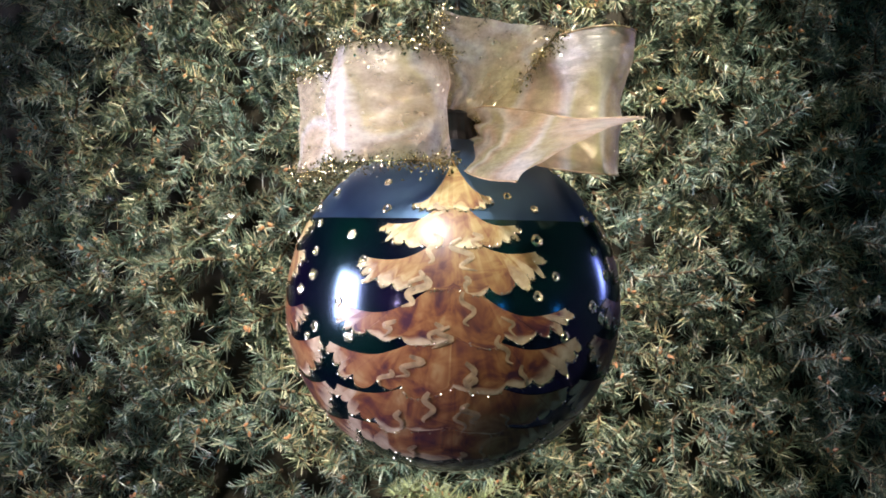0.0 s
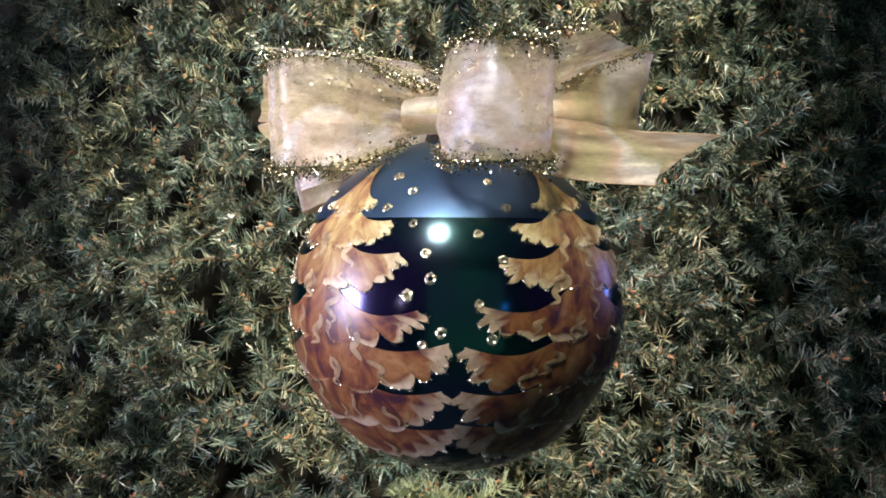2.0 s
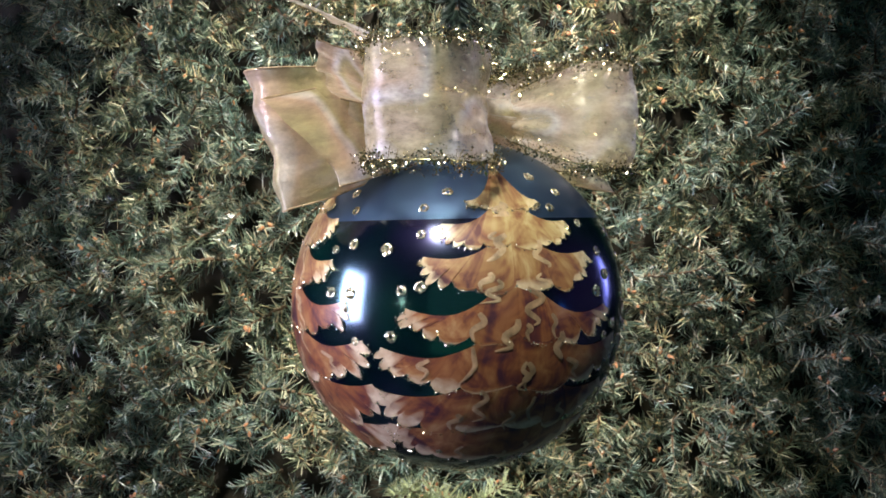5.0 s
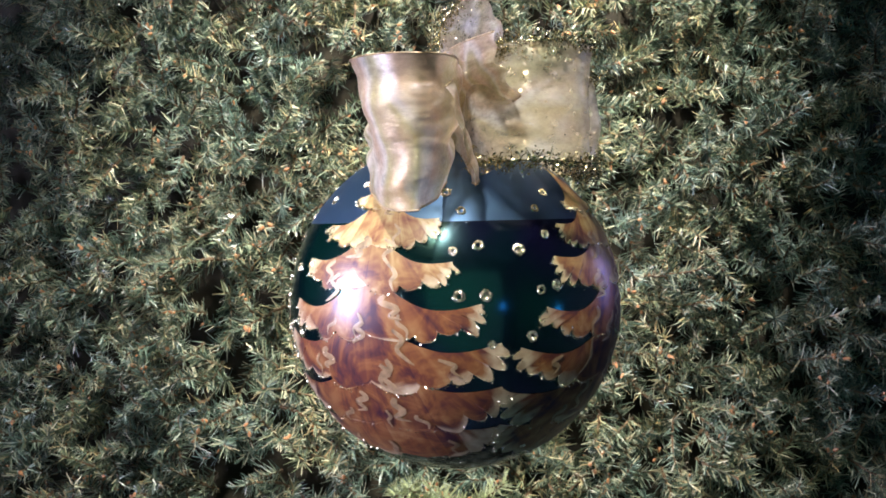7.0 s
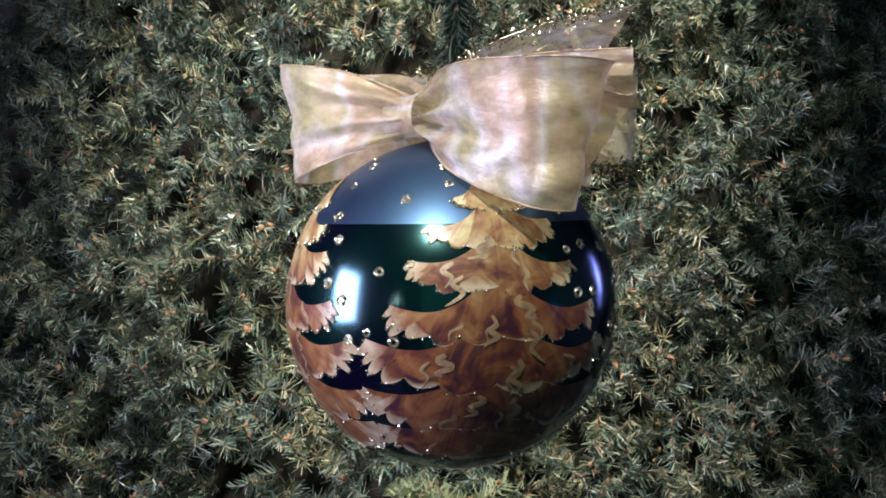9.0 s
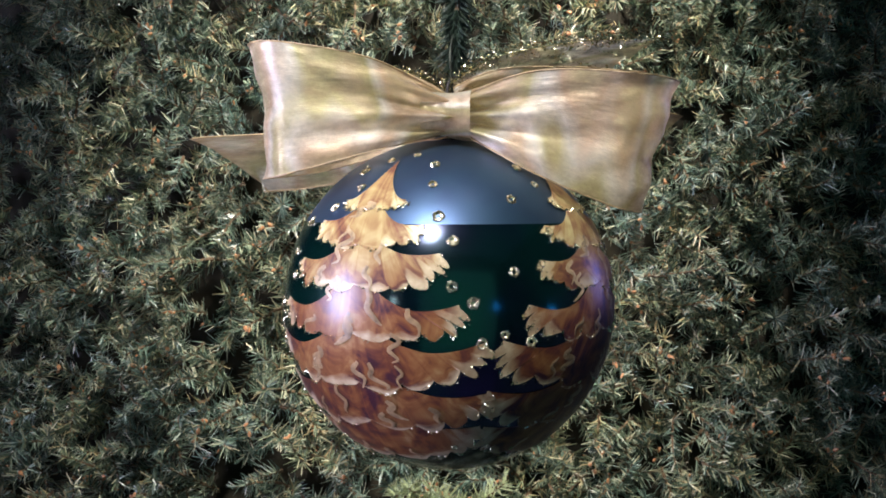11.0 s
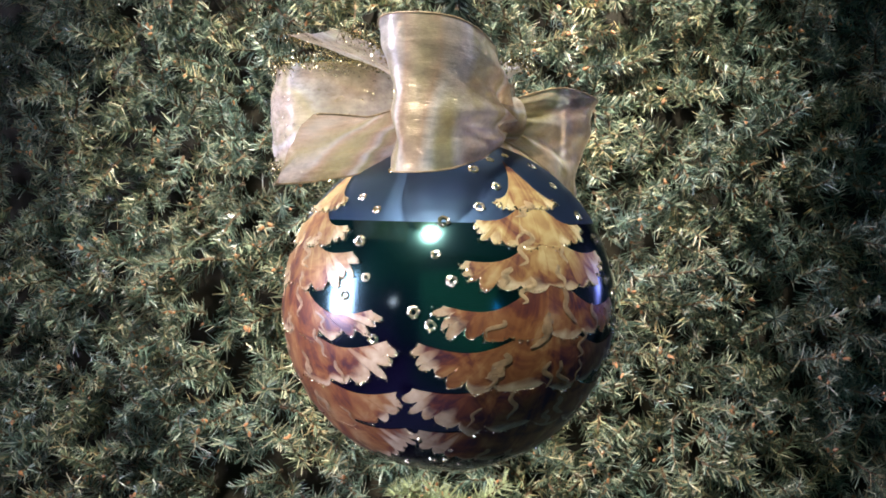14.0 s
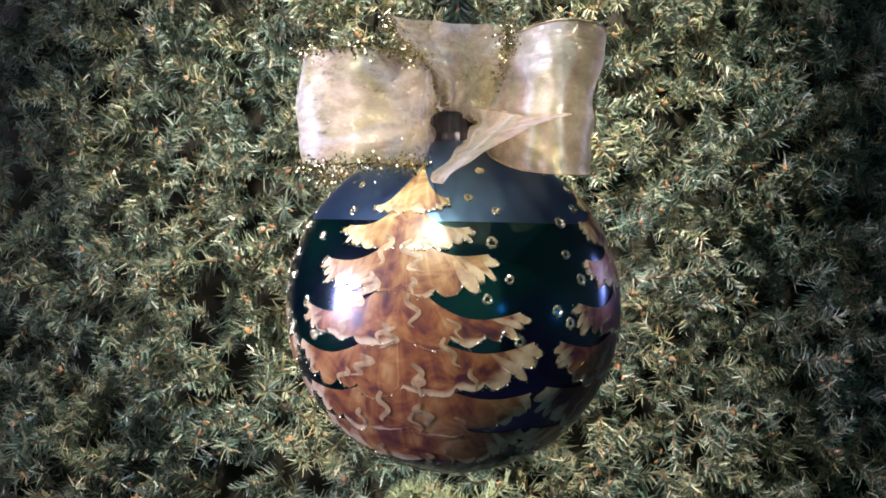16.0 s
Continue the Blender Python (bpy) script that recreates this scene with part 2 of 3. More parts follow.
def lathe(profile, n=32):
    """Verts and faces of a body of revolution round z from (radius, height) pairs."""
    verts, faces = [], []
    for r, z in profile:
        for i in range(n):
            a = 2 * math.pi * i / n
            verts.append((r * math.cos(a), r * math.sin(a), z))
    for j in range(len(profile) - 1):
        for i in range(n):
            k = (i + 1) % n
            faces.append((j * n + i, j * n + k, (j + 1) * n + k, (j + 1) * n + i))
    return verts, faces


def tube(path, radius, n=6):
    """Verts and faces of a round bar along a path; radius a number or one for each point."""
    verts, faces = [], []
    path = [Vector(p) for p in path]
    for i, p in enumerate(path):
        d = (path[min(i + 1, len(path) - 1)] - path[max(i - 1, 0)]).normalized()
        a = d.orthogonal().normalized()
        b = d.cross(a)
        r = radius[i] if isinstance(radius, (list, tuple)) else radius
        for k in range(n):
            w = 2 * math.pi * k / n
            verts.append(p + a * (r * math.cos(w)) + b * (r * math.sin(w)))
    for i in range(len(path) - 1):
        for k in range(n):
            l = (k + 1) % n
            faces.append((i * n + k, i * n + l, (i + 1) * n + l, (i + 1) * n + k))
    faces.append(tuple(range(n - 1, -1, -1)))
    faces.append(tuple((len(path) - 1) * n + k for k in range(n)))
    return verts, faces


def join(lists):
    verts, faces = [], []
    for v, f in lists:
        base = len(verts)
        verts.extend(v)
        faces.extend(tuple(i + base for i in q) for q in f)
    return verts, faces


def spline(points, n):
    """Points evenly along a Catmull-Rom curve through rows of numbers."""
    p = np.array(points, dtype=float)
    p = np.vstack([2 * p[0] - p[1], p, 2 * p[-1] - p[-2]])
    out = []
    for s in np.linspace(0, len(points) - 1 - 1e-6, n):
        i = int(s)
        t = s - i
        a, b, c, d = p[i], p[i + 1], p[i + 2], p[i + 3]
        out.append(0.5 * (2 * b + (c - a) * t + (2 * a - 5 * b + 4 * c - d) * t * t + (3 * b - a - 3 * c + d) * t ** 3))
    return np.array(out)


# ---- the room ----
X0, X1, Y0, Y1, H = -1.55, 1.75, -2.1, 2.45, 2.85


def wall_with_window(name, axis, at, thick, lo, hi, w0, w1, z0, z1):
    """A wall across x or y from lo to hi with one opening w0..w1 by z0..z1."""
    bm = bmesh.new()
    for a0, a1, b0, b1 in ((lo, w0, 0, H), (w1, hi, 0, H), (w0, w1, 0, z0), (w0, w1, z1, H)):
        if axis == "x":
            box(bm, at, a0, b0, at + thick, a1, b1)
        else:
            box(bm, a0, at, b0, a1, at + thick, b1)
    return tagged(part(name, bm, WALL), "dim grey painted wall of the room", "wall", kind="structure")


wall_with_window("wall_west", "x", X0 - 0.12, 0.12, Y0, Y1, -0.70, -0.16, 1.06, 1.80)
wall_with_window("wall_east", "x", X1, 0.12, Y0, Y1, 0.82, 1.06, 1.15, 1.85)
wall_with_window("wall_south", "y", Y0 - 0.12, 0.12, X0 - 0.12, X1 + 0.12, -0.75, 1.25, 0.15, 2.35)
tagged(part("wall_north", box(bmesh.new(), X0 - 0.12, Y1, 0, X1 + 0.12, Y1 + 0.12, H), WALL), "dim grey painted wall of the room", "wall", kind="structure")
tagged(part("floor", box(bmesh.new(), X0 - 0.12, Y0 - 0.12, -0.1, X1 + 0.12, Y1 + 0.12, 0), FLOOR), "grey-blue carpeted floor of the room", "floor", kind="structure")
tagged(part("ceiling", box(bmesh.new(), X0 - 0.12, Y0 - 0.12, H, X1 + 0.12, Y1 + 0.12, H + 0.1), CEILING), "pale grey painted ceiling", "ceiling", kind="structure")


def window(name, x, y0, y1, z0, z1, day, out):
    top = tagged(new(name), "white framed window with daylight outside", "window", kind="structure")
    top.location = (x, (y0 + y1) / 2, z0)
    w, h = (y1 - y0) / 2, z1 - z0
    bm = bmesh.new()
    for a in ((-w, 0, w, 0.03), (-w, h - 0.03, w, h), (-w, 0.03, -w + 0.03, h - 0.03), (w - 0.03, 0.03, w, h - 0.03), (-w + 0.03, h * 0.46, w - 0.03, h * 0.46 + 0.025)):
        box(bm, -0.02, a[0], a[1], 0.02, a[2], a[3])
    part("window_frame", bm, FRAME, top)
    part("daylight_pane", box(bmesh.new(), out * 0.07 - 0.002, -w, 0, out * 0.07 + 0.002, w, h), day, top)


window("window_1", X0 - 0.05, -0.70, -0.16, 1.06, 1.80, DAY, -1)
window("window_2", X1 + 0.05, 0.82, 1.06, 1.15, 1.85, DUSK, 1)



def wall_light(x, y, z, axis):
    """A small blue night light on the wall: back plate and glowing dome."""
    top = tagged(new("night_light"), "small glowing blue night light on the wall", "night light", "blue night lights")
    top.matrix_world = Matrix.Translation((x, y, z)) @ Vector(axis).to_track_quat("Z", "Y").to_matrix().to_4x4()
    v, f = lathe([(0.0001, 0), (0.075, 0), (0.075, 0.008), (0.065, 0.014), (0.0001, 0.014)], 24)
    from_lists("back_plate", v, f, BLACK, top)
    v, f = lathe([(0.060, 0.014), (0.058, 0.030), (0.045, 0.045), (0.022, 0.054), (0.0001, 0.056)], 24)
    from_lists("glass_dome", v, f, LED, top, smooth=True)


wall_light(1.22, Y0, 1.40, (0, 1, 0))
wall_light(X1, -0.62, 1.22, (-1, 0, 0))

# desk lamp on a slim floor stand, its head turned to the tree
desk_lamp = tagged(new("standing_lamp"), "slim black standing lamp with its head turned to the tree", "lamp")
desk_lamp.location = (LAMP_AT.x - 0.06, LAMP_AT.y - 0.10, 0)
v, f = lathe([(0.0001, 0), (0.13, 0), (0.13, 0.012), (0.115, 0.022), (0.0001, 0.024)], 32)
from_lists("base_plate", v, f, BLACK, desk_lamp)
v, f = tube([(0, 0, 0.02), (0, 0, LAMP_AT.z)], 0.009, 10)
from_lists("pole", v, f, BLACK, desk_lamp)
v, f = lathe([(0.012, -0.135), (0.030, -0.130), (0.042, -0.060), (0.052, 0.010), (0.050, 0.010), (0.038, -0.060), (0.012, -0.120)], 28)
head = from_lists("lamp_head", v, f, BLACK, desk_lamp)
aim = (Vector((-0.06, 0.33, BALL_Z + 0.03)) - LAMP_AT).to_track_quat("Z", "Y").to_matrix().to_4x4()
head.matrix_basis = Matrix.Translation(LAMP_AT - Vector(desk_lamp.location)) @ aim

# window behind the camera with a drawn sheer curtain, daylight behind it
win = tagged(new("window_3"), "wide window behind a drawn green curtain", "window", kind="structure")
win.location = (0.25, Y0 - 0.06, 0.15)
bm = bmesh.new()
for q in ((-1.0, 0, 1.0, 0.04), (-1.0, 2.16, 1.0, 2.20), (-1.0, 0.04, -0.96, 2.16), (0.96, 0.04, 1.0, 2.16)):
    box(bm, q[0], -0.03, q[1], q[2], 0.01, q[3])
part("window_frame", bm, FRAME, win)
v, f = [], []
for i in range(121):                                        # the curtain hangs in soft folds before the glass
    x = -0.98 + 1.96 * i / 120
    y = 0.045 + 0.018 * math.sin(i * 0.9) + 0.010 * math.sin(i * 0.37 + 1)
    v += [(x, y, 0.01), (x, y, 2.19)]
    if i:
        f.append((2 * i - 2, 2 * i, 2 * i + 1, 2 * i - 1))
from_lists("curtain", v, f, DULL_DAY, win, "backlit green curtain", smooth=True)



def ceiling_spotlight(x, y, drop, bulb):
    """A small spotlight on a rod: rose and rod, head, bulb."""
    top = tagged(new("ceiling_spotlight"), "small white ceiling spotlight on a rod, out of view, switched on", "spotlight", "ceiling spotlights")
    top.location = (x, y, H)
    v, f = lathe([(0.001, 0), (0.045, 0), (0.045, -0.02), (0.010, -0.022), (0.010, -drop), (0.001, -drop)], 20)
    from_lists("ceiling_rose", v, f, FRAME, top)
    v, f = lathe([(0.001, 0.005 - drop), (0.03, 0.005 - drop), (0.045, -0.065 - drop), (0.042, -0.065 - drop), (0.028, -0.005 - drop), (0.001, -0.005 - drop)], 24)
    from_lists("lamp_head", v, f, FRAME, top)
    v, f = lathe([(0.001, -0.03 - drop), (0.025, -0.028 - drop), (0.032, -0.018 - drop), (0.001, -0.010 - drop)], 20)
    from_lists("bulb", v, f, bulb, top)


ceiling_spotlight(-0.24, -0.80, 0.46, LAMP)
# second fixture is made up, to carry the added tree light
ceiling_spotlight(ADDED_LIGHT_AT.x, ADDED_LIGHT_AT.y - 0.02, 0.22, LAMP)


# ---- the artificial fir behind the ball ----
def needles_round(stem, count, length, rng, spread=0.9, thick=0.00070):
    """Three-sided needles set round a stem, leaning to its tip."""
    verts, faces = [], []
    n = len(stem)
    for i in range(count):
        s = (i + rng.random()) / count * (n - 1.001)
        k = int(s)
        p = stem[k] + (stem[k + 1] - stem[k]) * (s - k)
        d = (stem[k + 1] - stem[k]).normalized()
        a = d.orthogonal().normalized()
        w = rng.random() * 6.283
        side = a * math.cos(w) + d.cross(a) * math.sin(w)
        lean = 0.35 + 0.5 * rng.random() + 0.35 * (s / n)
        way = (d * lean + side * spread + Vector((rng.uniform(-.4, .4), rng.uniform(-.4, .4), rng.uniform(-.4, .4)))).normalized()
        l = length * rng.uniform(0.65, 1.2) * (1.0 - 0.35 * (s / n))
        x = way.orthogonal().normalized() * thick
        y = way.cross(x)
        b = len(verts)
        tip = p + way * l + Vector((0, 0, -0.06 * l))
        verts += [p + x, p - x * 0.5 + y * 0.87, p - x * 0.5 - y * 0.87, tip + x * 0.35, tip - x * 0.35]
        faces += [(b, b + 1, b + 4, b + 3), (b + 1, b + 2, b + 4), (b + 2, b, b + 3, b + 4)]
    return verts, faces


def sprig_lists(rng, length, count, needle):
    bend = Vector((rng.uniform(-.3, .3), rng.uniform(-.3, .3), 0)) * length
    stem = [Vector((0, 0, 0)) + Vector((0, 0, 1)) * (length * t) + bend * (t * t) for t in (0, 0.25, 0.5, 0.75, 1.0)]
    nv, nf = needles_round(stem, count, needle, rng)
    sv, sf = tube(stem, [0.0015, 0.0013, 0.0011, 0.0009, 0.0007], 4)
    tip = stem[-1]
    bv, bf = [], []
    if rng.random() < 0.5:
        for _ in range(rng.choice((1, 2, 3, 4))):
            o = tip + Vector((rng.uniform(-1, 1), rng.uniform(-1, 1), rng.uniform(-4, 0.6))) * 0.0026
            a = Vector((rng.uniform(-1, 1), rng.uniform(-1, 1), rng.uniform(0, 1.4))).normalized()
            r = rng.uniform(0.0006, 0.0015)
            tv, tf = tube([o - a * r * 1.6, o - a * r, o + a * r * 0.6, o + a * r * 2.2], [r * 0.4, r, r, r * 0.25], 5)
            bv, bf = join([(bv, bf), (tv, tf)])
    return (nv, nf), (sv, sf), (bv, bf)


def sprig_mesh(rng, length, count, needle):
    groups = sprig_lists(rng, length, count, needle)
    verts, faces = join(groups)
    me = bpy.data.meshes.new("fir_sprig")
    me.from_pydata(verts, [], faces)
    for mat in (NEEDLE, TWIG, BUD):
        me.materials.append(mat)
    me.polygons.foreach_set("material_index", [i for i, g in enumerate(groups) for _ in g[1]])
    me.update()
    return me, verts, faces, [i for i, g in enumerate(groups) for _ in g[1]]


TREE_Y = 1.15


def tree_radius(z):
    """The tree is a broad cone round its trunk."""
    return 0.815 - 0.24 * (z - BALL_Z)


def tree_surface(x, z):
    """How far back the foliage lies at x, z."""
    return TREE_Y - math.sqrt(max(0.04, tree_radius(z) ** 2 - x * x)) + 0.030 * noise.noise(Vector((x * 9, z * 9, 3.1)))


rng = random.Random(5)
fir = tagged(new("fir_tree"), "dense green artificial fir with orange-brown bud tips", "fir tree")
fir.location = (0, TREE_Y, 0)
meshes = [sprig_mesh(rng, rng.uniform(0.026, 0.046), rng.randint(62, 84), rng.uniform(0.0110, 0.0155)) for _ in range(16)]
spots = []
GX, GZ = 0.0235, 0.0225
for layer in range(3):
    for ix in range(-22, 24):
        for iz in range(-14, 15):
            x = (ix + 0.5 * (iz % 2)) * GX + rng.uniform(-1, 1) * GX * 0.55 + layer * 0.007
            z = BALL_Z + iz * GZ + rng.uniform(-1, 1) * GZ * 0.55 + layer * 0.009
            y = tree_surface(x, z) + layer * 0.022 + rng.uniform(-0.012, 0.014)
            gap = noise.noise(Vector((x * 13, z * 13, 7.7)))
            if (gap < -0.26 and layer == 0) or (gap < -0.40 and layer == 1):
                continue
            way = Vector((rng.uniform(-.85, .85), -rng.uniform(0.35, 1.0), rng.uniform(-.75, .65))).normalized()
            m = Matrix.Translation((x, y - TREE_Y, z)) @ way.to_track_quat("Z", "Y").to_matrix().to_4x4() @ Matrix.Rotation(rng.uniform(0, 6.28), 4, "Z")
            spots.append((x * x * 2 + (z - BALL_Z) ** 2 + layer, m, rng.randrange(len(meshes))))
spots.sort(key=lambda s: s[0])
for _, m, k in spots[:300]:
    ob = new("fir_sprig", meshes[k][0])
    ob.parent = fir
    ob.matrix_basis = m
bulk_v, bulk_f, bulk_m = [], [], []
arrays = [np.array([tuple(v) + (1.0,) for v in mm[1]]) for mm in meshes]
base = 0
for _, m, k in spots[300:]:
    bulk_v.append((arrays[k] @ np.array(m).T)[:, :3])
    bulk_f.extend(tuple(i + base for i in q) for q in meshes[k][2])
    bulk_m.extend(meshes[k][3])
    base += len(arrays[k])
me = bpy.data.meshes.new("foliage")
me.from_pydata(np.vstack(bulk_v).tolist(), [], bulk_f)
for mat in (NEEDLE, TWIG, BUD):
    me.materials.append(mat)
me.polygons.foreach_set("material_index", bulk_m)
me.update()
foliage = new("foliage", me)
foliage.parent = fir
tagged(foliage, "mass of green needles with brown buds", kind="stuff")
# a tuft of pale young shoots low on the tree
young = [sprig_mesh(rng, 0.040, 84, 0.016)[0] for _ in range(2)]
for y_mesh in young:
    y_mesh.materials[0] = YOUNG_NEEDLE
for k in range(9):
    ob = new("young_sprig", young[k % 2])
    ob.parent = fir
    way = Vector((rng.uniform(-.7, .7), -1.0, rng.uniform(-.25, .6))).normalized()
    ob.matrix_basis = Matrix.Translation((0.002 + rng.uniform(-.022, .022), 0.300 - TREE_Y, 1.135 + rng.uniform(-.014, .006))) @ way.to_track_quat("Z", "Y").to_matrix().to_4x4()
# coarser boughs round the rest of the tree
rest_v, rest_f, rest_m = [], [], []
base = 0
for ring in range(26):
    z = 0.32 + ring * 0.090
    r = max(0.05, tree_radius(z))
    count = max(6, int(r * 44))
    for i in range(count):
        a = 2 * math.pi * (i + rng.random()) / count
        x, y = r * math.sin(a), -r * math.cos(a)
        if y < 0 and abs(x) < 0.52 and abs(z - BALL_Z) < 0.34:
            continue
        way = Vector((math.sin(a), -math.cos(a), rng.uniform(-.5, .35))).normalized()
        k = rng.randrange(len(meshes))
        m = Matrix.Translation((x * 0.93, y * 0.93, z + rng.uniform(-.04, .04))) @ way.to_track_quat("Z", "Y").to_matrix().to_4x4() @ Matrix.Scale(3.2, 4)
        rest_v.append((arrays[k] @ np.array(m).T)[:, :3])
        rest_f.extend(tuple(i2 + base for i2 in q) for q in meshes[k][2])
        rest_m.extend(meshes[k][3])
        base += len(arrays[k])
me = bpy.data.meshes.new("boughs")
me.from_pydata(np.vstack(rest_v).tolist(), [], rest_f)
for mat in (NEEDLE, TWIG, BUD):
    me.materials.append(mat)
me.polygons.foreach_set("material_index", rest_m)
me.update()
boughs = new("boughs", me)
boughs.parent = fir
tagged(boughs, "green boughs round the tree", kind="stuff")
# shell inside the tree with shade put into its brown, trunk and stand
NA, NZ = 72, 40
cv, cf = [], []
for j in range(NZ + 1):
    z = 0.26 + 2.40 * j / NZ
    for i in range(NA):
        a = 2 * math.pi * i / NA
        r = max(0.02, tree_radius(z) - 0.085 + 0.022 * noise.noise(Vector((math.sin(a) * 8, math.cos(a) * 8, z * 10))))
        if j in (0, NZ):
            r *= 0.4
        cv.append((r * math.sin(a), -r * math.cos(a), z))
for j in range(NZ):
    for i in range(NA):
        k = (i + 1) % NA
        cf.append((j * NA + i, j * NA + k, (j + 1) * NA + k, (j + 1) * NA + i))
from_lists("shaded_core", cv, cf, SHADED_FOLIAGE, fir, "shell of brown inner foliage, darkened in colour for shade", smooth=True)
v, f = tube([(0, 0, 0.02), (0, 0, 1.2), (0.01, 0, 2.6)], [0.040, 0.034, 0.012], 12)
from_lists("trunk", v, f, TWIG, fir)
v, f = lathe([(0.0001, 0), (0.26, 0), (0.25, 0.03), (0.08, 0.07), (0.05, 0.16), (0.0001, 0.16)], 28)
from_lists("stand", v, f, BLACK, fir)

# ---- the twig from which the ball hangs ----
twig = tagged(new("hanging_twig"), "green fir twig, coloured dark for shade, that holds the ornament", "fir twig")
twig.location = (0, 0, BALL_Z)
path = spline([(0.03, 0.36, 0.20), (0.015, 0.22, 0.205), (0.006, 0.09, 0.185), (0.004, 0.030, 0.150), (0.002, 0.012, 0.115), (0.001, 0.004, 0.090)], 24)
stem = [Vector(p) for p in path]
v, f = tube(stem, 0.0013, 5)
from_lists("stem", v, f, TWIG, twig)
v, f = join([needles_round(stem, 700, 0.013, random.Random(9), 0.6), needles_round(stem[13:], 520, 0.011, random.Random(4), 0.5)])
from_lists("needles", v, f, SHADED_NEEDLE, twig)
v, f = tube(spline([(0.002, 0.010, 0.104), (0, 0.004, 0.098), (-0.001, -0.002, 0.090), (0, 0, 0.078), (0, 0, 0.070)], 14), 0.0005, 6)
from_lists("hook_wire", v, f, WIRE, twig)

# ---- the ornament: ball, painted trees, dots, cap and bow turn as one ----
R = 0.060
OFF = Vector((0.00007, -0.00174, 0.0))         # the ball hangs a little off the axis
ornament = tagged(new("christmas_ornament"), "emerald glass ball with painted copper firs and gold ribbon bow", "ornament")


def on_ball(lat, lon, r=R):
    a, b = radians(lat), radians(lon)
    return Vector((r * math.cos(a) * math.sin(b), -r * math.cos(a) * math.cos(b), r * math.sin(a)))


profile = [(max(1e-5, R * math.cos(radians(a))), R * math.sin(radians(a))) for a in np.linspace(-90, 86, 90)]
v, f = lathe(profile, 128)
ball = from_lists("glass_ball", v, f, GLASS, ornament, "glossy emerald and blue lacquered glass, frosted at the top", smooth=True)
ball.location = OFF
v, f = lathe([(0.0001, 0.0705), (0.006, 0.0705), (0.0085, 0.069), (0.009, 0.0625), (0.0098, 0.0600), (0.0102, 0.0585), (0.0095, 0.0583), (0.0085, 0.060), (0.0001, 0.060)], 40)
v = [(x * (1 + 0.03 * (i % 2)), y * (1 + 0.03 * (i % 2)), z) for i, (x, y, z) in enumerate(v)]
from_lists("metal_cap", v, f, CAP, ornament, "dark tarnished metal cap")
v, f = tube(spline([(-0.004, 0, 0.070), (-0.004, 0, 0.078), (0, 0, 0.083), (0.004, 0, 0.078), (0.004, 0, 0.070)], 16), 0.0006, 6)
from_lists("cap_ring", v, f, CAP, ornament)


TIERS = ((57, 37.5, 35, 14, 2.0), (44, 30, 22.5, 22.5, 2.5), (30, 18.5, 9.5, 28, 4), (17, 4, -5, 34.5, 5),
         (2, -8, -20.5, 42.5, 6), (-13, -22, -36, 44, 7), (-28, -36, -53, 44, 8))


